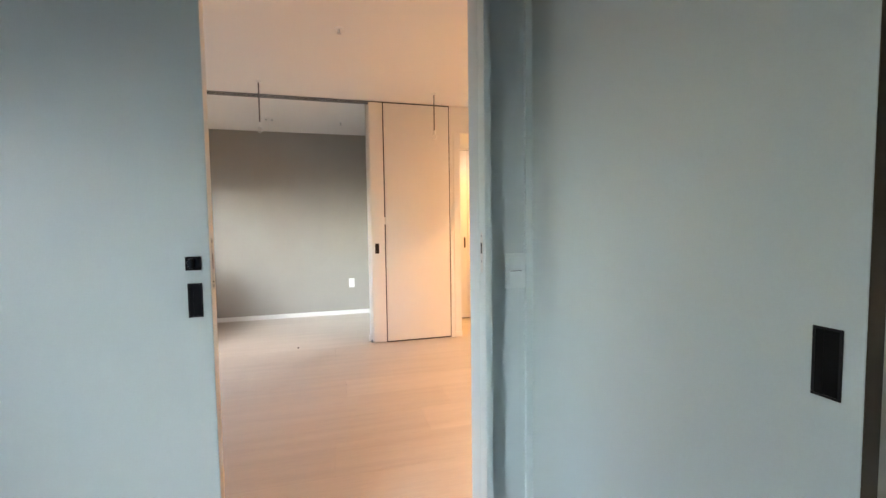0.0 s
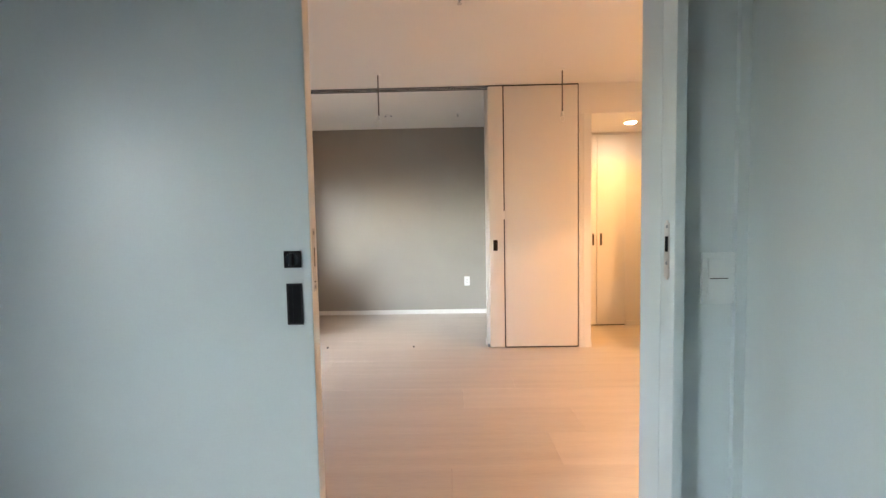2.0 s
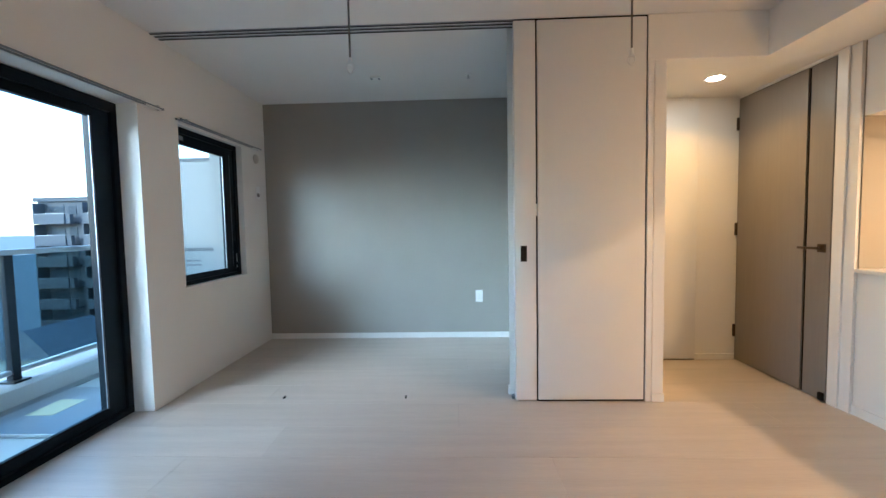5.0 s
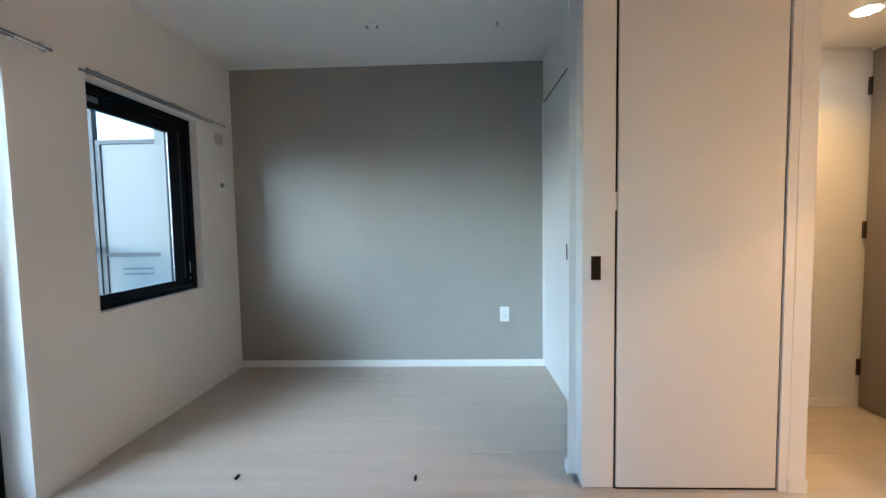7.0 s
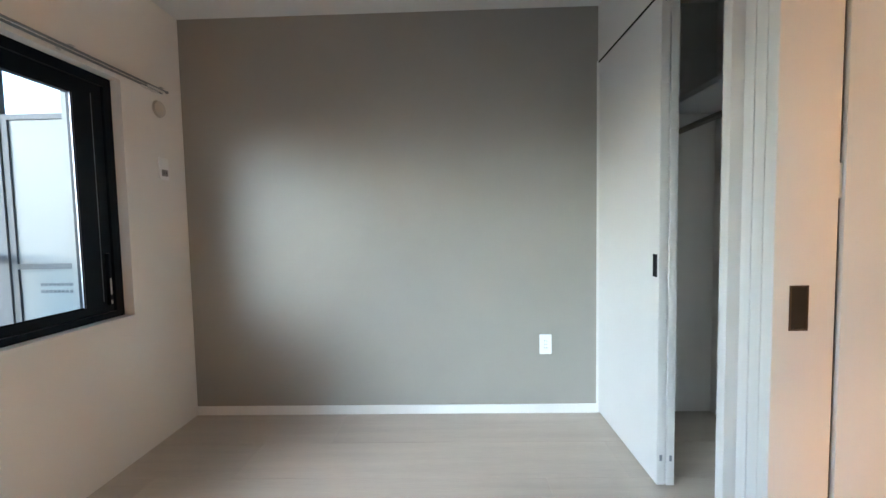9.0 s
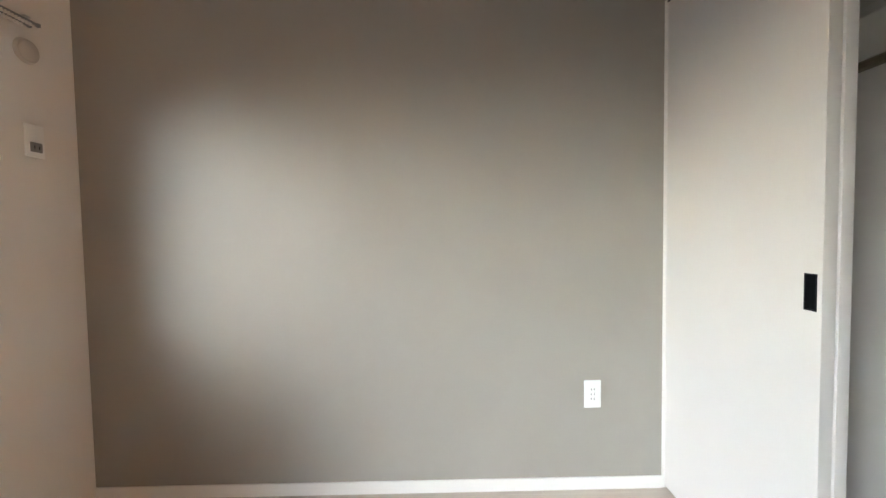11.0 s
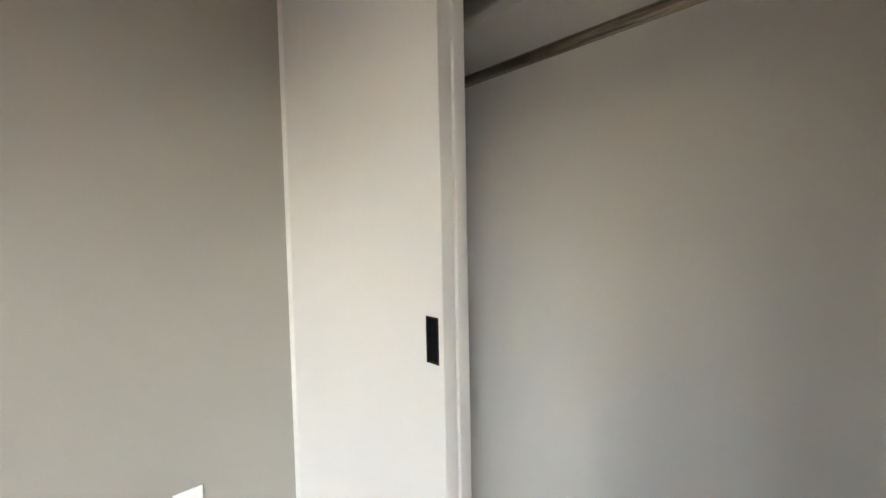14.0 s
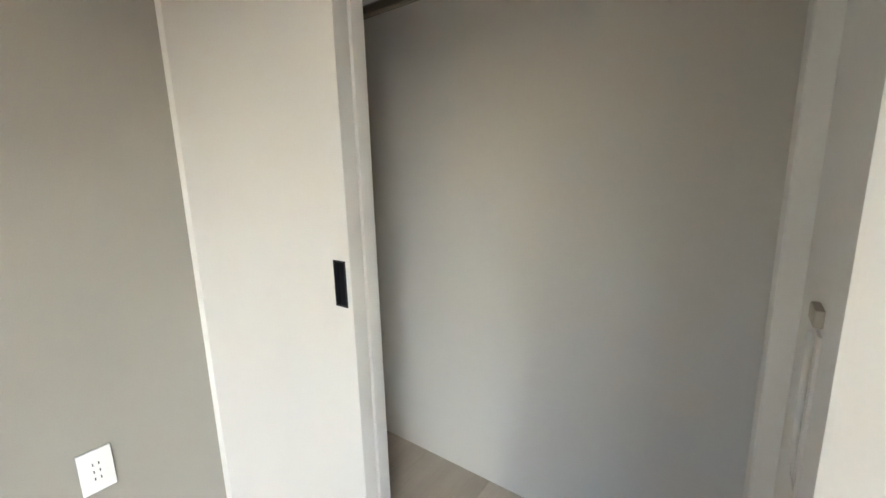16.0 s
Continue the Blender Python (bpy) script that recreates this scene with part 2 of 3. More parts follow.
# sliding door of the first room
door = thing("door_1", "white sliding door in a cool-light tint, standing open in its track", "door", (-1.93, -2.80, 0), kind="structure")
smooth(part("door_leaf", boxes((-2.375, -1.487, -2.806, -2.766, 0.01, 2.38), bevel=0.002), M_COOL_LIT, door))
smooth(part("edge_band", boxes((-1.4868, -1.4855, -2.804, -2.768, 0.012, 2.378)), M_TRIM, door, "cream edge band"))
recessed_pull(door, pose(-1.526, -2.806, 0.972), M_DARK, 0.036, 0.094)
lock = part("lock", boxes((-1.5465, -1.5085, -2.810, -2.805, 1.0545, 1.0925), bevel=0.001), M_DARK, door, "square black turn lock")
bm = tubes(((-1.5275, -2.8095, 1.0735), (-1.5275, -2.812, 1.0735), 0.0155, 0.0145, 24))
smooth(part("lock_ring", bm, M_FRAME, lock))
smooth(part("thumb_turn", boxes((-1.531, -1.524, -2.818, -2.8105, 1.06, 1.087), bevel=0.002), M_DARK, lock))
latch = part("latch_plate", boxes((-1.4858, -1.4848, -2.797, -2.777, 0.998, 1.142), bevel=0.0004), M_STEEL, door, "steel latch plate")
for z in (1.008, 1.132):
    part("screw", tubes(((-1.4850, -2.787, z), (-1.4842, -2.787, z), 0.005, 0.005, 12)), M_ALU, latch)
part("latch_bolt", boxes((-1.4852, -1.4840, -2.789, -2.785, 1.055, 1.098)), M_BRONZE, latch)
part("latch_hole", boxes((-1.4852, -1.4843, -2.791, -2.783, 1.018, 1.021)), M_DARK, latch)

jamb = thing("door_jamb", "white door frame in a cool-light tint with a steel strike plate", "door frame", (-0.68, -2.76, 0), kind="structure")
smooth(part("reveal", boxes((-0.681, -0.66, -2.753, -2.655, 0, H - 0.001), bevel=0.0015), M_COOL_LIT, jamb))
smooth(part("stop", boxes((-0.683, -0.66, -2.816, -2.758, 0, H - 0.001), bevel=0.003), M_COOL_LIT, jamb, "white door stop in a cool-light tint"))
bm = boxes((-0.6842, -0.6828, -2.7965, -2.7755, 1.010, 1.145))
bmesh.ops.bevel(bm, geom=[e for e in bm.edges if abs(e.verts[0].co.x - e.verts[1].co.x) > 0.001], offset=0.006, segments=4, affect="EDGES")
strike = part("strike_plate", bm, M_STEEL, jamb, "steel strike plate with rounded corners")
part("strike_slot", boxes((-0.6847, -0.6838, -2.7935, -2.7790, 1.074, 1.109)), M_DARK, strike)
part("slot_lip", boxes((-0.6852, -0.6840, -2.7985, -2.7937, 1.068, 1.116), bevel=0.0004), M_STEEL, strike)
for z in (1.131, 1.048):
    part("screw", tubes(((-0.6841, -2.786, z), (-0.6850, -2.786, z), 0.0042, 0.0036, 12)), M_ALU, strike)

# thin sheet over the white wall, carrying the cool light as a tint
structure("wall_switch_return", boxes((-0.6595, -0.5125, -2.7515, -2.7455, 0, H - 0.001)), M_COOL_LIT, "narrow white wall strip in a cool-light tint with the light switch", "wall")
structure("trim", boxes((-0.512, -0.487, -2.764, -2.7455, 0, H), bevel=0.001), M_COOL_LIT, "white corner trim in a cool-light tint beside the closet", "trim")
# the white switch gets the same cool daylight tint in its plastic
wall_plate("light_switch", "white two-rocker light switch on a narrow wall", "light switch", pose(-0.549, -2.7515, 1.008), 0.076, 0.12, rocker=True, mat=material("cool_lit_plastic", (0.53, 0.605, 0.62), 0.4, var=0.01))

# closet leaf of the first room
leaf = thing("closet_door", "white sliding closet door in a cool-light tint with a black pull", "closet door", (-0.51, -3.27, 0))
smooth(part("leaf", boxes((-0.487, -0.455, -3.684, -2.762, 0.01, 2.095), bevel=0.002), M_COOL_LIT, leaf))
# thin dark brown strip over the end face of the leaf
part("edge_band", boxes((-0.4865, -0.4555, -3.6855, -3.6842, 0.012, 2.093)), M_BRONZE, leaf, "dark brown strip on the leaf's end")
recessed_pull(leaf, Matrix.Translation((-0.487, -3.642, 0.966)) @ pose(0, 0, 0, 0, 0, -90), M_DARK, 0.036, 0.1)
leaf = thing("closet_door", "white rear closet door in a cool-light tint behind the front one", "closet door", (-0.46, -3.3, 0))
smooth(part("leaf", boxes((-0.449, -0.417, -3.66, -2.78, 0.01, 2.095), bevel=0.002), M_COOL_LIT, leaf))

# partition between living room and bedroom nook
cover = thing("partition_cover", "white full-height cover panel of the partition pocket", "panel", (-0.33, 0.01, 0))
smooth(part("panel", boxes((-0.668, -0.006, -0.002, 0.026, 0.014, 2.386), bevel=0.0015), M_LEAF, cover))
part("backing", boxes((-0.670, 0.001, 0.027, 0.034, 0.004, 2.397)), M_DARK, cover, "dark gap behind the panel")
part("gap_strip", boxes((-0.0055, 0.003, 0.006, 0.014, 0.003, 2.398), (-0.812, -0.0058, 0.006, 0.014, 2.3875, 2.398), (-0.668, -0.0058, 0.006, 0.014, 0.001, 0.0125)), M_DARK, cover, "dark shadow gap round the panel")
part("seam_strip", boxes((-0.6785, -0.6685, 0.010, 0.018, 0.003, 2.3865)), M_DARK, cover, "dark seam beside the panel")
part("spacer", boxes((-0.6783, -0.6687, 0.004, 0.0095, 1.195, 1.27)), M_TRIM, cover, "pale spacer in the seam")

for k, (x0, yb) in enumerate(((-0.812, 0.0), (-0.808, 0.04), (-0.806, 0.079))):
    p = thing("sliding_panel", ("white sliding partition panel with a dark bronze pull", "white sliding partition panel stacked behind another")[k > 0], "sliding panel",
              (-0.5, yb + 0.016, 0), "stacked partition panels")
    x1 = -0.679 if k == 0 else 0.0
    ya = yb if k == 0 else yb + 0.0
    smooth(part("leaf", boxes((x0, x1, ya, ya + 0.033, 0.012, 2.388), bevel=0.002), M_LEAF, p))
    if k == 0:
        recessed_pull(p, pose(-0.757, 0.0, 0.957), M_BROWN, 0.04, 0.1, label="dark bronze recessed pull")
    part("guide", boxes((x0 + 0.006, x0 + 0.02, ya + 0.01, ya + 0.022, 0.0005, 0.014)), M_STEEL, p, "small floor guide")

track = thing("ceiling_track", "three dark slim door tracks set in the ceiling", "door track", (-2.0, 0.05, H), kind="structure")
for y in (0.012, 0.052, 0.092):
    part("rail", boxes((-3.124, -0.0, y - 0.004, y + 0.016, H - 0.005, H + 0.004)), M_ALU, track)
    part("slot", boxes((-3.124, -0.0, y + 0.001, y + 0.011, H - 0.0062, H - 0.0048)), M_DARK, track)

structure("trim_hall", boxes((0.0035, 0.040, -0.006, 0.119, 0, 2.128), (0.043, 0.114, -0.004, 0.119, 0, 2.128), bevel=0.0015), M_TRIM, "white casing of the hall opening", "trim")
structure("baseboard_hall_casing", boxes((0.040, 0.118, -0.012, -0.003, 0, 0.055), bevel=0.002), M_TRIM, "white baseboard at the casing", "baseboard")

# closet of the nook
for k, (x0, y0, lab) in enumerate(((-0.645, 0.82, "white sliding closet door pushed open"), (-0.6055, 0.816, "white rear closet door pushed open"))):
    p = thing("closet_door", lab, "closet door", (x0 + 0.016, 1.17, 0), "nook closet doors")
    smooth(part("leaf", boxes((x0, x0 + (0.036, 0.0325)[k], y0, 1.524, 0.012, 2.078), bevel=0.0015), M_LEAF, p))
    if k == 0:
        recessed_pull(p, Matrix.Translation((x0, 0.852, 0.965)) @ pose(0, 0, 0, 0, 0, -90), M_DARK, 0.036, 0.098)
    part("end_catch", boxes((x0 + 0.011, x0 + 0.022, y0 - 0.0012, y0 + 0.001, 0.12, 0.145)), M_ALU, p)
    for dz in (2.05, 2.061, 2.072):
        part("top_screw", tubes(((x0 + 0.016, y0 + 0.0005, dz - 0.004), (x0 + 0.016, y0 - 0.001, dz - 0.004), 0.0025, 0.0025, 8)), M_ALU, p)
p_post = thing("partition_post", "white end post behind the stacked partition panels", "post", (-0.735, 0.118, 0))
smooth(part("post", boxes((-0.835, -0.6585, 0.114, 0.145, 0, H - 0.001), bevel=0.0015), M_LEAF, p_post))
smooth(part("foot_block", boxes((-0.846, -0.8355, 0.108, 0.149, 0, 0.055), bevel=0.0015), M_TRIM, p_post))
smooth(part("floor_guide", boxes((-0.832, -0.814, 0.045, 0.075, 0, 0.022), bevel=0.002), M_ALU, p_post, "small metal floor guide"))
structure("trim_closet_north", boxes((-0.657, -0.607, 1.526, 1.5295, 0, 2.087), bevel=0.0008), M_TRIM, "thin white closet jamb strip", "trim")
structure("trim_closet_south", boxes((-0.6578, -0.6432, 0.1366, 0.165, 0, 2.4), bevel=0.0006), M_TRIM, "white closet jamb", "trim")
p = thing("closet_track", "dark closet door track under the head", "door track", (-0.6, 0.85, 2.087), kind="structure")
part("rail", boxes((-0.6475, -0.612, 0.172, 1.526, 2.0795, 2.0868)), M_DARK, p)
part("rail", boxes((-0.604, -0.57, 0.172, 1.526, 2.0795, 2.0868)), M_DARK, p)

shelf = thing("closet_shelf", "white closet shelf with a solid front edge", "shelf", (-0.13, 0.85, 1.79))
smooth(part("board", boxes((-0.298, 0.029, 0.1235, 1.531, 1.776, 1.806), bevel=0.001), M_LEAF, shelf))
part("edge_band", boxes((-0.301, -0.2985, 0.1235, 1.531, 1.777, 1.805)), M_TRIM, shelf)
rod = thing("closet_rod", "steel clothes rod across the closet", "clothes rod", (-0.29, 0.85, 1.63))
smooth(part("tube", tubes(((-0.29, 0.124, 1.632), (-0.29, 1.53, 1.632), 0.016, 0.016, 24)), M_ROD, rod))
for y in (0.127, 1.528):
    smooth(part("flange", tubes(((-0.29, y - 0.004, 1.635), (-0.29, y + 0.004, 1.635), 0.026, 0.026, 24)), M_STEEL, rod))
recessed_pull(p_post, Matrix.Translation((-0.765, 0.145, 0.995)) @ pose(0, 0, 0, 0, 0, 180), M_LEAF, 0.036, 0.135, label="pale flush pull plate")
smooth(part("catch", boxes((-0.780, -0.752, 0.1445, 0.151, 1.068, 1.082), bevel=0.002), material("taupe_catch", (0.42, 0.38, 0.31), 0.5), p_post, "small taupe catch above the pull"))
smooth(part("pull_bar", boxes((-0.7625, -0.7590, 0.1465, 0.1510, 0.945, 1.060), bevel=0.001), M_LEAF, p_post, "slim white pull bar"))

wall_plate("wall_socket", "white double wall socket on the grey accent wall", "socket", pose(-0.962, AY, 0.425), 0.072, 0.12, holes=3)

# baseboards
structure("baseboard", boxes((WX - 0.002, -0.657, AY - 0.008, AY - 0.0005, 0, 0.055), bevel=0.0015), M_TRIM, "white baseboard under the accent wall", "baseboard")
structure("baseboard_hall", boxes((0.775, 1.098, 0.79, 0.7995, 0, 0.05), bevel=0.0015), M_TRIM, "white baseboard at the hall end", "baseboard")
structure("baseboard_kitchen", boxes((1.109, 1.1175, LY, -0.172, 0, 0.055), bevel=0.0015), M_TRIM, "white baseboard under the counter wall", "baseboard")

# hall closet doors
for x0, x1, hx in ((0.122, 0.445, 0.407), (0.449, 0.762, 0.492)):
    p = thing("hall_closet_door", "white hall closet door with a slim bronze handle", "closet door", ((x0 + x1) / 2, 0.79, 0), "hall closet doors")
    smooth(part("leaf", boxes((x0, x1, 0.778, 0.7985, 0.012, 2.105), bevel=0.0015), M_LEAF, p))
    part("shadow_gap", boxes((x0 - 0.001, x1 + 0.005, 0.7986, 0.7995, 0.0005, 2.111)), M_DARK, p, "dark gap round the leaf")
    smooth(part("handle", boxes((hx - 0.009, hx + 0.009, 0.766, 0.7785, 0.9, 1.03), bevel=0.002), M_BRONZE, p, "slim dark bronze handle"))

# grey hall door
p = thing("door_2", "closed taupe-grey hall door with dark lever", "door", (1.1, 0.38, 0), kind="structure")
smooth(part("door_leaf", boxes((1.083, 1.118, 0.155, 0.785, 0.008, 2.105), bevel=0.0015), M_GREYDOOR, p))
smooth(part("lock_stile", boxes((1.083, 1.118, -0.034, 0.13, 0.008, 2.105), bevel=0.0015), M_GREYDOOR, p))
part("groove", boxes((1.095, 1.116, 0.129, 0.156, 0.008, 2.105)), M_DARK, p, "dark vertical groove")
part("groove_edge", boxes((1.086, 1.095, 0.129, 0.133, 0.008, 2.105)), M_STEEL, p, "bright metal edge of the groove")
for z in (0.247, 1.075, 1.909):
    smooth(part("hinge", boxes((1.07, 1.084, 0.778, 0.796, z - 0.05, z + 0.05), bevel=0.003), M_BRONZE, p, "bronze hinge"))
lever = part("lever_base", boxes((1.074, 1.084, -0.008, 0.044, 0.935, 0.987), bevel=0.002), M_BRONZE, p, "square bronze rose")
smooth(part("lever", boxes((1.036, 1.05, 0.012, 0.15, 0.953, 0.969), (1.044, 1.075, 0.012, 0.026, 0.953, 0.969), bevel=0.003), M_BRONZE, lever))
part("door_stop", boxes((1.066, 1.083, -0.03, 0.0, 0.012, 0.06), bevel=0.002), M_DARK, p, "small black floor catch")
structure("trim_door_2", boxes((1.088, 1.1, -0.105, -0.038, 0, LOW - 0.001), (1.088, 1.1, -0.037, 0.8, 2.112, LOW - 0.001), bevel=0.0015), M_TRIM, "white casing of the grey door", "trim")

# kitchen
counter = thing("kitchen_counter", "white counter ledge on the half wall", "counter", (1.2, -1.4, 0.85))
smooth(part("ledge", boxes((1.10, 1.30, LY, -0.171, 0.8305, 0.852), bevel=0.002), M_TRIM, counter))
smooth(part("upstand", boxes((1.225, 1.262, LY, -0.30, 0.8525, 0.885), bevel=0.002), M_PLATE, counter))
p = thing("kitchen_unit", "white kitchen base unit behind the half wall", "kitchen unit", (1.6, -1.4, 0))
part("body", boxes((1.225, 1.9, LY + 0.01, -0.18, 0, 0.80)), M_LEAF, p)
part("worktop", boxes((1.302, 1.92, LY + 0.01, -0.178, 0.801, 0.828)), M_PLATE, p)
structure("trim_kitchen_panel", boxes((1.1185, 2.0, -0.179, -0.1705, 0.8525, LOW)), M_GLOSSY, "glossy cream splash panel at the stove", "panel")
p = thing("range_hood", "dark steel range hood over the stove", "range hood", (1.7, -0.5, 1.75))
part("body", boxes((1.51, 2.0, -0.80, -0.182, 1.74, LOW)), M_ALU, p)
part("lip", boxes((1.40, 2.02, -0.82, -0.182, 1.705, 1.738), bevel=0.004), M_BRONZE, p, "dark hood lip")
jack_plate = wall_plate("wall_socket", "white socket plate with antenna jack, half wall", "socket", Matrix.Translation((1.118, -0.47, 0.31)) @ pose(0, 0, 0, 0, 0, -90), 0.07, 0.12)
wall_plate("wall_plate", "white blank plate on the half wall", "wall plate", Matrix.Translation((1.118, -0.58, 0.31)) @ pose(0, 0, 0, 0, 0, -90), 0.07, 0.12)
smooth(part("jack", tubes(((1.110, -0.47, 0.322), (1.102, -0.47, 0.322), 0.008, 0.007, 20)), M_STEEL, jack_plate, "round metal antenna jack"))


def downlight(x, y, z):
    p = thing("downlight", "round recessed warm downlight in the ceiling", "downlight", (x, y, z), "recessed downlights")
    bm = bmesh.new()
    add_tube(bm, (x, y, z - 0.006), (x, y, z + 0.0), 0.066, 0.07, 32)
    smooth(part("ring", bm, M_TRIM, p))
    smooth(part("lens", tubes(((x, y, z - 0.0085), (x, y, z - 0.0062), 0.05, 0.05, 32)), M_LAMP, p, "glowing lens"))


downlight(0.622, 0.352, LOW)
for y in (-0.7, -1.45, -2.2):
    downlight(2.1, y, LOW)


# ceiling fittings
def laundry_hanger(x, y):
    p = thing("laundry_hanger", "slim steel laundry pole hook hanging from the ceiling", "laundry hook", (x, y, H), "ceiling laundry hooks")
    smooth(part("base", tubes(((x, y, H), (x, y, H - 0.012), 0.022, 0.018, 20)), M_PLATE, p))
    smooth(part("rod", tubes(((x, y, H - 0.01), (x, y, 2.06), 0.0055, 0.0055, 14)), M_DULL, p))
    smooth(part("holder", tubes(((x, y, 2.062), (x, y, 2.025), 0.009, 0.013, 16)), M_PLATE, p, "white plastic holder"))
    bm = bmesh.new()
    n, r = 14, 0.019
    for k in range(n):
        a0, a1 = 2 * math.pi * k / n, 2 * math.pi * (k + 1) / n
        add_tube(bm, (x + r * math.sin(a0), y, 2.005 + 1.5 * r * math.cos(a0)), (x + r * math.sin(a1), y, 2.005 + 1.5 * r * math.cos(a1)), 0.004, None, 8)
    smooth(part("loop", bm, M_PLATE, p, "white plastic loop"))


laundry_hanger(-1.742, -0.33)
laundry_hanger(-0.235, -0.33)

p = thing("ceiling_socket", "white ceiling lamp socket", "ceiling fitting", (-1.84, 0.88, H))
smooth(part("plate", boxes((-1.885, -1.795, 0.865, 0.895, H - 0.012, H), bevel=0.004), M_PLATE, p))
for x in (-1.872, -1.808):
    part("clip", boxes((x - 0.008, x + 0.008, 0.87, 0.89, H - 0.02, H - 0.0125), bevel=0.001), M_ALU, p)
for x, y in ((-1.063, 0.89), (-1.097, -1.40)):
    p = thing("sprinkler", "small metal sprinkler head in the ceiling", "sprinkler", (x, y, H), "sprinkler heads")
    smooth(part("flange", tubes(((x, y, H), (x, y, H - 0.006), 0.03, 0.026, 24)), M_PLATE, p))
    smooth(part("head", tubes(((x, y, H - 0.006), (x, y, H - 0.03), 0.008, 0.006, 14)), M_STEEL, p))
    smooth(part("deflector", tubes(((x, y, H - 0.03), (x, y, H - 0.033), 0.014, 0.014, 16)), M_STEEL, p))
for x in (-2.36, -1.536):
    p = thing("floor_guide", "tiny dark door guide pin on the floor", "door guide", (x, 0.065, 0), "floor guide pins")
    smooth(part("pin", boxes((x - 0.006, x + 0.006, 0.052, 0.082, 0, 0.01), bevel=0.002), M_DARK, p))


# ---- windows ----
def curtain_rail(name, y0, y1, z):
    p = thing(name, "double white-metal curtain rail on the wall", "curtain rail", (WX + 0.04, (y0 + y1) / 2, z))
    for dx in (0.02, 0.052):
        smooth(part("rail", boxes((WX + dx, WX + dx + 0.009, y0, y1, z, z + 0.009), bevel=0.002), M_ALU, p))
        for y in (y0, y1):
            smooth(part("cap", boxes((WX + dx - 0.002, WX + dx + 0.011, y - 0.005, y + 0.005, z - 0.002, z + 0.011), bevel=0.002), M_ALU, p))
        for k in range(10):
            y = y1 - 0.03 - 0.012 * k
            part("runner", boxes((WX + dx + 0.003, WX + dx + 0.009, y - 0.003, y + 0.003, z - 0.010, z + 0.001)), M_PLATE, p)
    for y in (y0 + 0.05, (y0 + y1) / 2, y1 - 0.05):
        part("bracket", boxes((WX + 0.0082, WX + 0.072, y - 0.01, y + 0.01, z + 0.0092, z + 0.013), (WX + 0.0085, WX + 0.011, y - 0.01, y + 0.01, z - 0.005, z + 0.009)), M_STEEL, p)


def sash(parent, x, y0, y1, z0, z1, stile, rail_low, rail_top, depth=0.03, name="sash", left=None):
    left = stile if left is None else left
    s = part(name, boxes((x - depth, x, y0, y0 + left, z0, z1), (x - depth, x, y1 - stile, y1, z0, z1),
                         (x - depth, x, y0 + left, y1 - stile, z0, z0 + rail_low), (x - depth, x, y0 + left, y1 - stile, z1 - rail_top, z1)), M_FRAME, parent)
    pane = part("pane", boxes((x - depth / 2 - 0.003, x - depth / 2 + 0.003, y0 + left, y1 - stile, z0 + rail_low, z1 - rail_top)), M_GLASS, s)
    pane.visible_shadow = False
    part("gasket", boxes((x - 0.0035, x + 0.0012, y0 + left, y1 - stile - 0.011, z0 + rail_low, z0 + rail_low + 0.005)), M_DARK, s, "black glazing bead")
    part("gasket", boxes((x - 0.0035, x + 0.0012, y1 - stile - 0.007, y1 - stile - 0.003, z0 + rail_low, z1 - rail_top)), M_DARK, s, "black glazing bead")
    for dy in (-0.011, -0.003):
        part("glazing_edge", boxes((x - 0.0035, x + 0.0008, y1 - stile + dy, y1 - stile + dy + 0.003, z0 + rail_low, z1 - rail_top)), M_ALU, s, "pale metal glazing edge")
    return s


# small window of the nook
win = thing("window_1", "black aluminium window with clear glass", "window", (-3.2, 0.66, 0.72), kind="structure")
XF = -3.175
part("window_frame", boxes((-3.28, XF, 0.251, 0.29, 0.735, 1.894), (-3.28, XF, 1.04, 1.084, 0.735, 1.894), (-3.28, XF, 0.29, 1.04, 0.735, 0.765), (-3.28, XF, 0.29, 1.04, 1.85, 1.894)), M_FRAME, win)
# added dark sheets over the white outer reveal, in place of shade on it
part("reveal_shade_lining", boxes((-3.426, -3.281, 1.079, 1.0835, 0.735, 1.894), (-3.426, -3.281, 0.2515, 0.256, 0.735, 1.894)), M_SHADED_WHITE, win)
part("window_sill", boxes((-3.28, WX - 0.002, 0.251, 1.084, 0.7205, 0.7345)), M_TRIM, win, "white sill board")
sash(win, -3.188, 0.291, 1.039, 0.766, 1.849, 0.15, 0.04, 0.075, left=0.02)
part("sticker", boxes((-3.1745, -3.1735, 0.30, 0.37, 1.80, 1.83)), M_ALU, win, "grey label on the frame")
part("stile_groove", boxes((-3.1885, -3.1868, 0.982, 0.985, 0.82, 1.80)), M_ALU, win, "pale groove in the stile")
part("stile_groove", boxes((-3.1885, -3.1866, 0.992, 0.994, 0.82, 1.80)), M_RIM, win, "black groove in the stile")
handle = smooth(part("window_handle", boxes((-3.187, -3.168, 1.000, 1.012, 0.80, 1.05), bevel=0.003), M_FRAME, win))
part("latch", boxes((-3.1685, -3.1665, 1.002, 1.010, 0.85, 0.93), bevel=0.0006), M_STEEL, handle, "silver latch strip")
part("latch", boxes((-3.1685, -3.1665, 1.002, 1.010, 0.806, 0.822), bevel=0.0006), M_STEEL, handle, "silver latch strip")

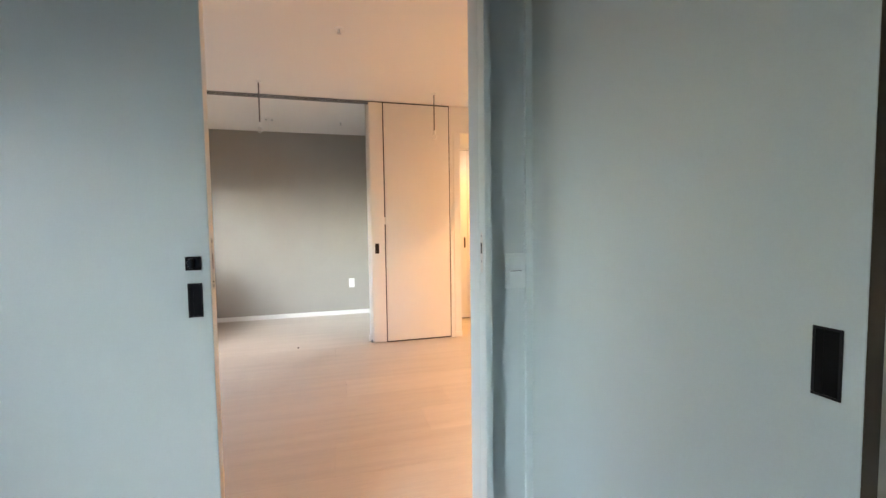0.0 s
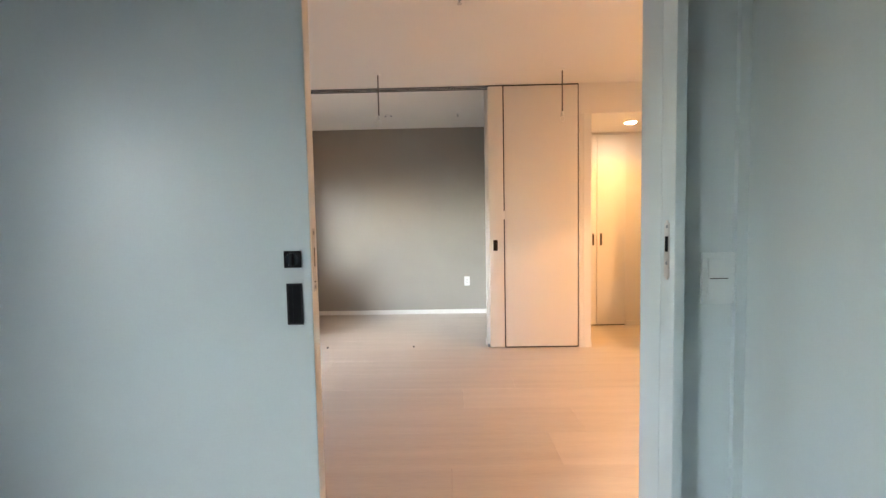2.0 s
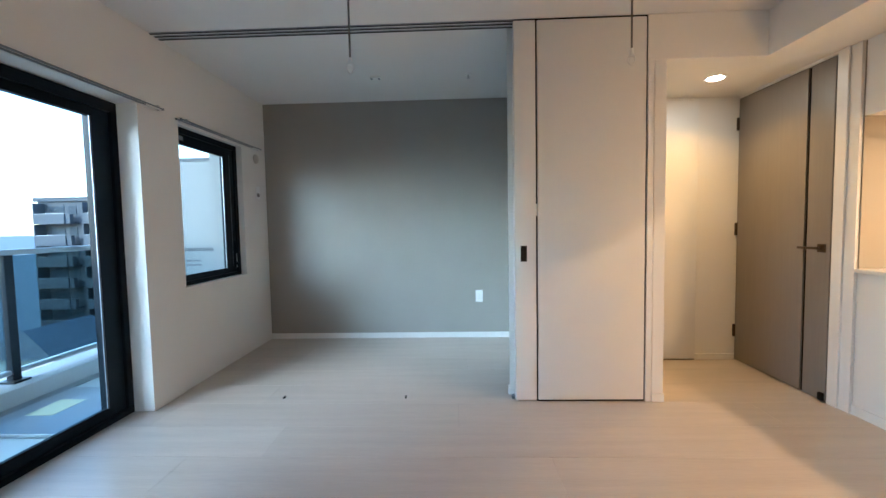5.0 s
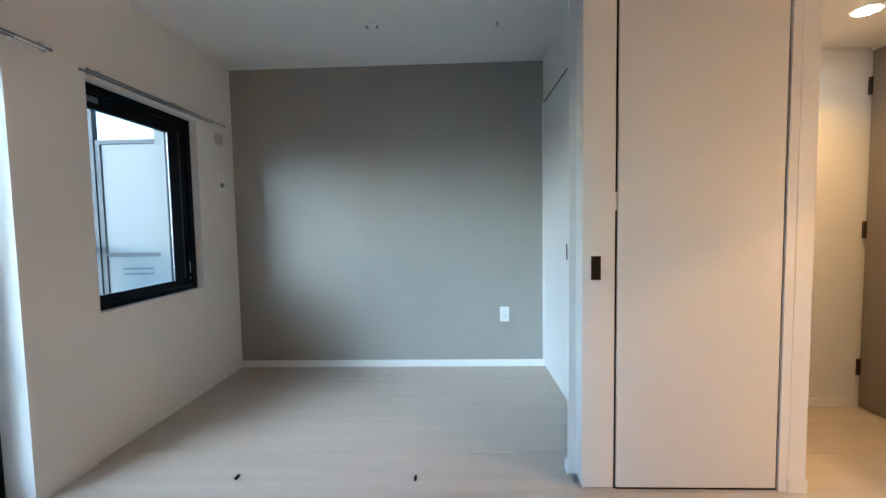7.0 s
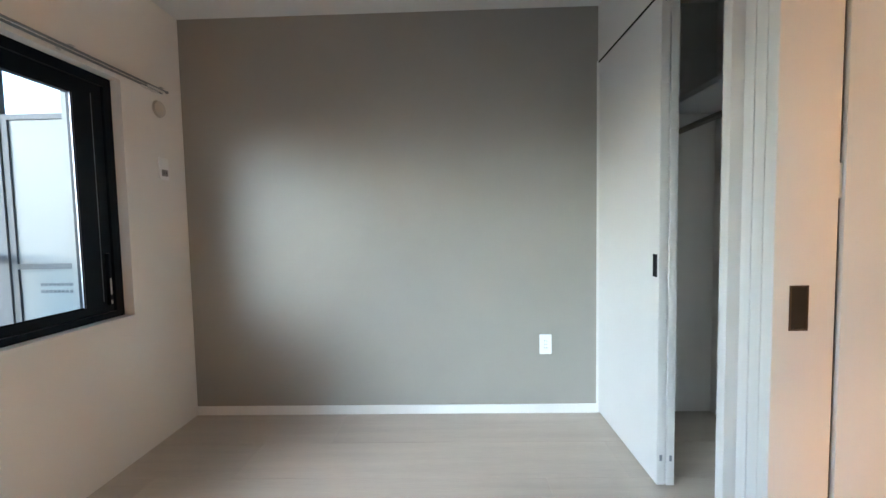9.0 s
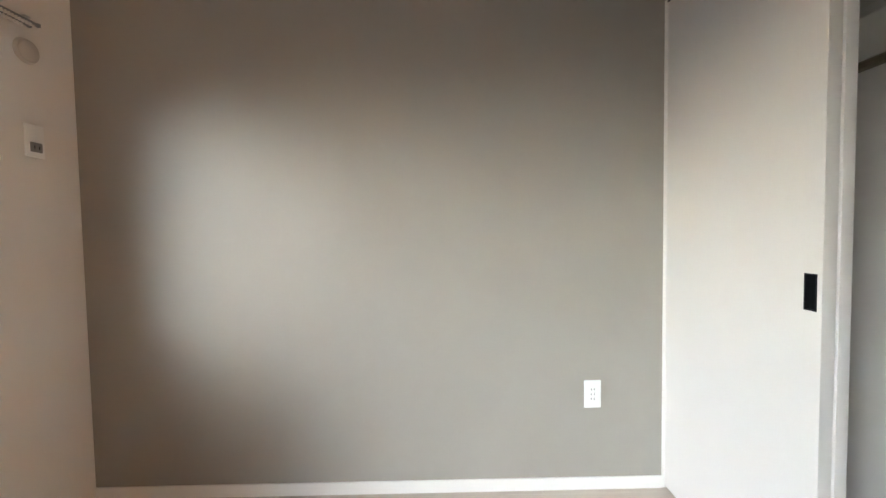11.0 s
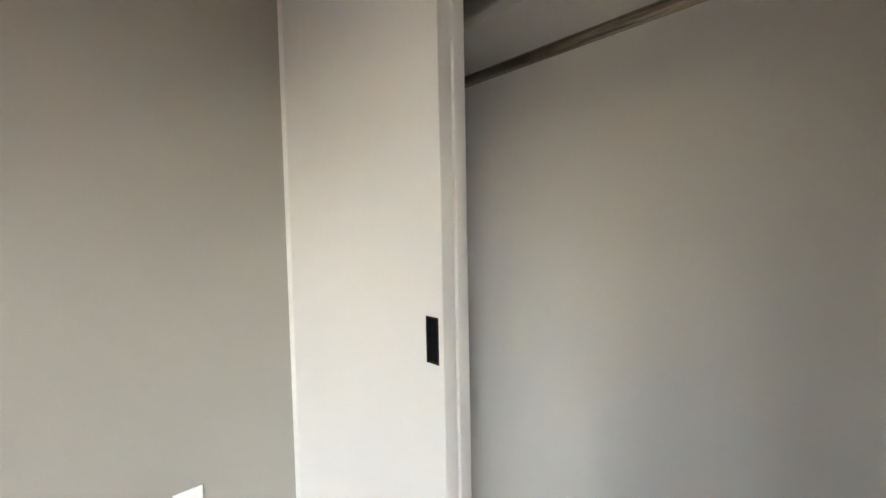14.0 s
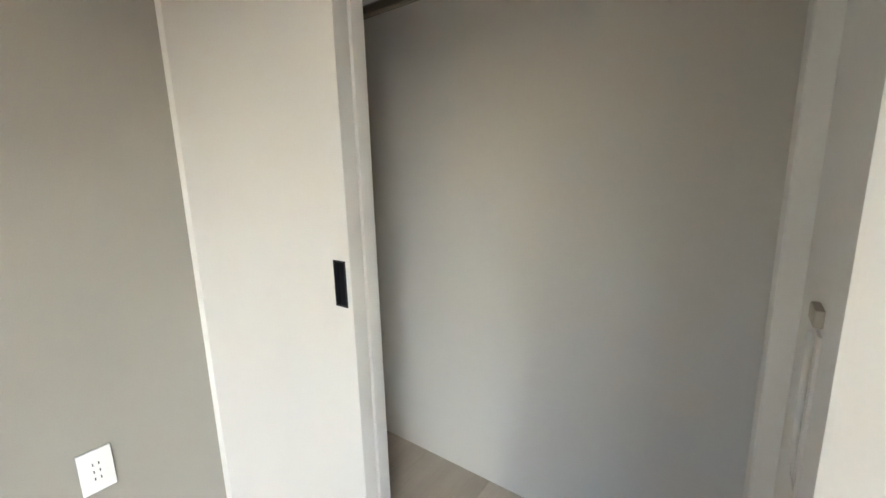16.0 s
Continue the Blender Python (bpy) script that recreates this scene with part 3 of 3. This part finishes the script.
# balcony door
win = thing("window_2", "black aluminium sliding balcony door with clear glass", "sliding window", (-3.25, -1.16, 0), kind="structure")
part("window_frame", boxes((-3.39, -3.243, -0.165, -0.126, 0.0, 1.92), (-3.39, -3.243, -2.199, -2.16, 0.0, 1.92), (-3.39, -3.243, -2.16, -0.165, 1.86, 1.92), (-3.39, -3.243, -2.16, -0.165, -0.008, 0.035)), M_FRAME, win)
part("outer_frame", boxes((-3.426, -3.391, -0.165, -0.127, 0.0, 1.92), (-3.426, -3.391, -2.199, -2.15, 0.0, 1.92), (-3.426, -3.391, -2.15, -0.165, 1.87, 1.923)), M_FRAME, win)
sash(win, -3.262, -1.10, -0.167, 0.036, 1.859, 0.118, 0.055, 0.05, 0.035, left=0.133)
sash(win, -3.312, -2.158, -1.02, 0.036, 1.859, 0.13, 0.055, 0.05, 0.035)
smooth(part("window_handle", boxes((-3.2625, -3.238, -1.055, -1.035, 0.93, 1.06), bevel=0.006), M_FRAME, win))
# window of the first room
win = thing("window_3", "black aluminium balcony door of the first room", "sliding window", (-3.3, -5.4, 0), kind="structure")
part("window_frame", boxes((-3.39, -3.243, -5.499, -5.46, 0.0, 1.92), (-3.39, -3.243, -4.24, -4.201, 0.0, 1.92), (-3.39, -3.243, -5.46, -4.24, 1.86, 1.92), (-3.39, -3.243, -5.46, -4.24, -0.008, 0.035)), M_FRAME, win)
sash(win, -3.262, -5.459, -4.81, 0.036, 1.859, 0.06, 0.055, 0.05, 0.035)
sash(win, -3.312, -4.89, -4.241, 0.036, 1.859, 0.06, 0.055, 0.05, 0.035)

curtain_rail("curtain_rail", -2.3, 0.03, 1.922)
curtain_rail("curtain_rail", 0.2, 1.325, 1.906)

# fittings on the window wall
M_CAP = material("grey_beige_plastic", (0.5, 0.47, 0.43), 0.5, var=0.02)
p = thing("sleeve_cap", "grey-beige round cap over a wall sleeve", "wall cap", (WX, 1.33, 1.83))
smooth(part("cap", tubes(((WX - 0.004, 1.335, 1.825), (WX + 0.008, 1.335, 1.825), 0.046, 0.041, 32)), M_CAP, p))
smooth(part("hub", tubes(((WX + 0.008, 1.335, 1.825), (WX + 0.011, 1.335, 1.825), 0.034, 0.03, 32)), M_CAP, p))
m = Matrix.Translation((WX - 0.004, 1.345, 1.50)) @ pose(0, 0, 0, 0, 0, 90)
socket = wall_plate("wall_socket", "white high wall socket with a grey outlet", "socket", m, 0.07, 0.12)
bm = boxes((-0.022, 0.022, -0.0125, -0.0078, -0.042, -0.006), bevel=0.002)
bm.transform(m)
smooth(part("outlet", bm, material("grey_outlet", (0.22, 0.21, 0.2), 0.5), socket, "grey outlet block"))
for dx in (-0.009, 0.009):
    bm = boxes((dx - 0.0015, dx + 0.0015, -0.0131, -0.0122, -0.03, -0.018))
    bm.transform(m)
    part("slot", bm, M_DARK, socket, "dark socket slot")

# air conditioner above the balcony door
p = thing("air_conditioner", "white wall air conditioner above the balcony door", "air conditioner", (WX + 0.1, -1.63, 2.1))
bm = bmesh.new()
prof = [(0.0, 2.32), (0.18, 2.32), (0.222, 2.30), (0.235, 2.21), (0.225, 2.115), (0.18, 2.055), (0.10, 2.04), (0.0, 2.04)]
ends = []
for y in (-2.0, -1.2):
    ends.append([bm.verts.new((WX + 0.008 + a, y, b)) for a, b in prof])
bm.faces.new(ends[0])
bm.faces.new(list(reversed(ends[1])))
for k in range(len(prof)):
    j = (k + 1) % len(prof)
    bm.faces.new((ends[0][k], ends[1][k], ends[1][j], ends[0][j]))
bmesh.ops.recalc_face_normals(bm, faces=bm.faces)
bmesh.ops.bevel(bm, geom=[e for e in bm.edges], offset=0.012, segments=3, affect="EDGES")
smooth(part("body", bm, M_PLATE, p), 60)
part("flap", boxes((WX + 0.10, WX + 0.185, -1.95, -1.36, 2.037, 2.046), bevel=0.002), M_TRIM, p, "closed louvre flap")
part("indicator", boxes((WX + 0.198, WX + 0.214, -1.29, -1.265, 2.068, 2.08), bevel=0.002), M_DARK, p, "dark sensor window")
part("outlet", boxes((WX + 0.09, WX + 0.195, -1.96, -1.35, 2.0375, 2.04)), M_DARK, p, "dark air slot")

# ---- outside ----
structure("ground", boxes((-4000, 4000, -4000, 4000, -16.2, -16)), M_ROOF, "far ground of the town", "ground")
b = thing("balcony", "concrete balcony with a glass railing", "balcony", (-4.0, 0, -0.05), kind="structure")
part("slab", boxes((-4.78, -3.42, -7, 7, -0.25, -0.06)), M_BALCFLOOR, b)
part("kerb", boxes((-4.55, -4.25, -7, 1.55, -0.0595, 0.07), bevel=0.01), M_CONC, b, "low concrete kerb")
part("gutter", boxes((-4.25, -4.17, -7, 1.55, -0.0595, -0.05)), M_ALU, b, "grey gutter strip")
part("upper_slab", boxes((-4.62, -3.422, -7, 7, 2.68, 2.86)), M_CONC, b)
part("parapet", boxes((-4.6, -4.42, 1.72, 7, -0.0595, 1.06)), M_PARAPET, b, "solid dark grey parapet")
part("parapet_cap", boxes((-4.63, -4.39, 1.70, 7, 1.0605, 1.09)), M_ALU, b)
part("facade", boxes((-3.42, -3.36, 1.652, 7, -0.0595, 2.67)), M_CONC, b, "pale facade")
# unseen wall added to hold sun back from the first room's window
part("sun_block", boxes((-4.78, -3.422, -6.95, -6.8, -0.0595, 1.95)), M_CONC, b, "unseen concrete wall added to cut the sun at the balcony end")
# pale fin, darkened in colour as if shaded
part("fin", boxes((-3.612, -3.422, 1.60, 1.70, -0.0595, 2.67)), M_SHADED_WHITE, b, "pale facade fin with shade in its colour")
r = thing("balcony_railing", "glass balcony railing with dark posts and a top rail", "railing", (-4.4, -1, 0.07))
smooth(part("top_rail", boxes((-4.44, -4.37, -7, 1.55, 0.99, 1.03), bevel=0.006), M_ALU, r))
smooth(part("bottom_rail", boxes((-4.425, -4.385, -7, 1.55, 0.13, 0.16), bevel=0.004), M_ALU, r))
for k in range(7):
    y = 0.2 - 1.15 * k
    post = part("post", boxes((-4.43, -4.38, y - 0.03, y + 0.03, 0.07, 0.99), bevel=0.004), M_FRAME, r)
    part("foot", boxes((-4.47, -4.34, y - 0.06, y + 0.06, 0.07, 0.085), bevel=0.003), M_FRAME, post)
    g = part("glass", boxes((-4.412, -4.404, y + 0.04, y + 1.11, 0.165, 0.985)), glass_material("railing_glass", (0.22, 0.31, 0.325)) if k == 0 else bpy.data.materials["railing_glass"], r)
    g.visible_shadow = False
p = thing("evacuation_hatch", "pale metal escape hatch with a yellow notice", "hatch", (-3.85, 0.1, -0.06))
smooth(part("lid", boxes((-4.12, -3.5, -0.35, 0.35, -0.0595, -0.03), bevel=0.006), M_ALU, p))
part("notice", boxes((-3.98, -3.80, -0.12, 0.12, -0.0299, -0.0285)), material("yellow_notice", (0.42, 0.44, 0.3), 0.5), p, "yellow notice")

p = thing("balcony_partition", "white balcony partition board, shade in its colour, in a grey frame", "partition", (-3.95, 1.62, -0.06))
for n, bx in (("stile", (-4.40, -4.335, 1.59, 1.64, -0.0595, 2.6)), ("stile", (-4.33, -4.29, 1.60, 1.63, -0.0, 1.9)), ("rail_top", (-4.29, -3.61, 1.60, 1.63, 1.865, 1.9)),
              ("rail_mid", (-4.29, -3.61, 1.60, 1.63, 0.925, 0.96)), ("rail_low", (-4.29, -3.61, 1.60, 1.63, -0.0, 0.04))):
    part(n, boxes(bx), M_PFRAME, p)
# both white boards take the colour with shade put in
part("board", boxes((-4.29, -3.61, 1.612, 1.618, 0.96, 1.865)), M_SHADED_WHITE, p)
part("board", boxes((-4.29, -3.61, 1.612, 1.618, 0.04, 0.925)), M_SHADED_WHITE, p)
for z, n in ((0.815, 10), (0.77, 10)):
    for k in range(n):
        part("notice_mark", boxes((-4.16 + k * 0.027, -4.16 + k * 0.027 + 0.02, 1.6105, 1.6118, z, z + 0.018)), M_PFRAME, p, "grey printed character")


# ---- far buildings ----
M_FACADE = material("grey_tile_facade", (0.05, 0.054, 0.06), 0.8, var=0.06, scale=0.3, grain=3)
M_FACADE2 = material("pale_plaster_facade", (0.4, 0.37, 0.32), 0.8, var=0.06, scale=0.3, grain=3)
M_FARGLASS = material("far_window_glass", (0.035, 0.045, 0.055), 0.6, var=0.2, spec=0.15)


def apartment_building(x, y, w, d, floors, base, fh, mat, label, south=False):
    """A block of flats; (x, y) is the middle of its balcony side, which looks to +x, or to -y if south."""
    b = thing("apartment_building", label, "building", (x, y, base))

    def bx(*rows):
        if south:
            rows = [(x + v0, x + v1, y - u1, y - u0, z0, z1) for u0, u1, v0, v1, z0, z1 in rows]
        else:
            rows = [(x + u0, x + u1, y + v0, y + v1, z0, z1) for u0, u1, v0, v1, z0, z1 in rows]
        return boxes(*rows)

    h = floors * fh
    part("wall", bx((-d, 0, -w / 2, w / 2, base, base + h)), mat, b)
    roof = part("roof", bx((-d - 0.3, 0.3, -w / 2 - 0.3, w / 2 + 0.3, base + h, base + h + 0.5)), mat, b)
    part("stair_house", bx((-d * 0.7, -d * 0.35, -w * 0.15, w * 0.05, base + h + 0.5, base + h + 1.6)), mat, roof)
    bays = max(1, int(w / 5.5))
    for f in range(floors):
        z = base + f * fh
        for k in range(bays):
            v = -w / 2 + (k + 0.5) * w / bays
            part("window", bx((0.01, 0.06, v - 1.6, v + 0.3, z + 0.15, z + fh - 0.6)), M_FARGLASS, b)
            part("window", bx((0.01, 0.06, v + 0.9, v + 1.9, z + 1.0, z + fh - 0.6)), M_FARGLASS, b)
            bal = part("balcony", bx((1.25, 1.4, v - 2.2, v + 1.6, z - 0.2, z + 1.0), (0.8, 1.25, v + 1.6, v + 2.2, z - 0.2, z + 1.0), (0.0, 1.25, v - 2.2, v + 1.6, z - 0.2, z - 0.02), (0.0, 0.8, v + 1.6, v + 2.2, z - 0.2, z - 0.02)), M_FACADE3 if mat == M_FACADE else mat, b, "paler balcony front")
            part("side", bx((0, 1.4, v - 2.35, v - 2.2, z - 0.2, z + fh - 0.25)), mat, bal)
            part("rail", bx((1.3, 1.35, v - 2.2, v + 1.6, z + 1.05, z + 1.1)), M_ALU, bal)
        for k in range(3):
            u = -d * (0.2 + 0.3 * k)
            part("window", bx((u - 0.5, u + 0.5, -w / 2 - 0.05, -w / 2 - 0.01, z + 0.9, z + fh - 0.7)), M_FARGLASS, b)


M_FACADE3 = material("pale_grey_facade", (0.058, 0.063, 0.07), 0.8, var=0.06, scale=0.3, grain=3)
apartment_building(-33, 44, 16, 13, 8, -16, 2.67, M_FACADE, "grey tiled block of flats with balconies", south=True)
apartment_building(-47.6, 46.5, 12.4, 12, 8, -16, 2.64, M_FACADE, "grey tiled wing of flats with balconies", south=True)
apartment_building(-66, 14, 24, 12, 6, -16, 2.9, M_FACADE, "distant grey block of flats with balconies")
apartment_building(-70, -42, 60, 14, 6, -16, 2.9, M_FACADE2, "distant pale block of flats with balconies")


def house(x, y, w, d, h, mat, label):
    b = thing("house", label, "house", (x, y, -16))
    part("wall", boxes((x - d / 2, x + d / 2, y - w / 2, y + w / 2, -16, -16 + h)), mat, b)
    bm = bmesh.new()
    z = -16 + h
    v = [bm.verts.new(c) for c in ((x - d / 2 - 0.4, y - w / 2 - 0.4, z), (x + d / 2 + 0.4, y - w / 2 - 0.4, z), (x + d / 2 + 0.4, y + w / 2 + 0.4, z), (x - d / 2 - 0.4, y + w / 2 + 0.4, z),
                                   (x, y - w / 2 + 1, z + 1.9), (x, y + w / 2 - 1, z + 1.9))]
    for f in ((0, 1, 4), (1, 2, 5, 4), (2, 3, 5), (3, 0, 4, 5), (3, 2, 1, 0)):
        bm.faces.new([v[i] for i in f])
    part("roof", bm, M_ROOF, b)
    for z in (-16 + 1, -16 + h - 2):
        for k in (-0.25, 0.25):
            part("window", boxes((x + d / 2, x + d / 2 + 0.05, y + k * w - 0.8, y + k * w + 0.8, z, z + 1.2)), M_FARGLASS, b)


random.seed(5)
for x, y, w, d, h, m in ((-26, 14, 9, 8, 6.5, 1), (-22, 30, 8, 8, 6, 0), (-34, 8, 10, 8, 6, 1), (-30, -4, 9, 8, 7, 0), (-22, 4, 7, 7, 5.5, 1), (-36, 31, 8, 7, 7.5, 1), (-36, -18, 10, 9, 7, 1), (-24, -12, 8, 8, 6, 0)):
    house(x, y, w, d, h, M_FACADE2 if m else M_FACADE, "small plaster house with a dark roof" if m else "small grey house with a dark roof")

# ---- floor boards ----
floor = bpy.data.objects["floor"]
ROW, LONG = 0.3035, 1.82
board_mesh = {}


def board(x0, x1, y0, y1):
    key = (round(x1 - x0, 3), round(y1 - y0, 3))
    if key not in board_mesh:
        bm = boxes((0.0004, key[0] - 0.0004, 0.0004, key[1] - 0.0004, -0.0079, 0.0), bevel=0.0006)
        data = bpy.data.meshes.new("board")
        bm.to_mesh(data)
        bm.free()
        data.materials.append(M_FLOOR)
        board_mesh[key] = data
    ob = new("board", board_mesh[key])
    ob.location = (x0, y0, 0)
    ob.parent = floor


random.seed(11)
y = -1.234 - 18 * ROW
n = 0
while y < 1.6:
    start = [-1.184, -0.73, -2.26][n % 3] + (0.0 if n % 2 else 0.08)
    x = start - 3 * LONG
    while x < 3.0:
        a, b = max(x, -3.26), min(x + LONG, 3.0)
        if b - a > 0.05:
            board(a, b, max(y, -6.6), min(y + ROW, 1.6))
        x += LONG
    y += ROW
    n += 1
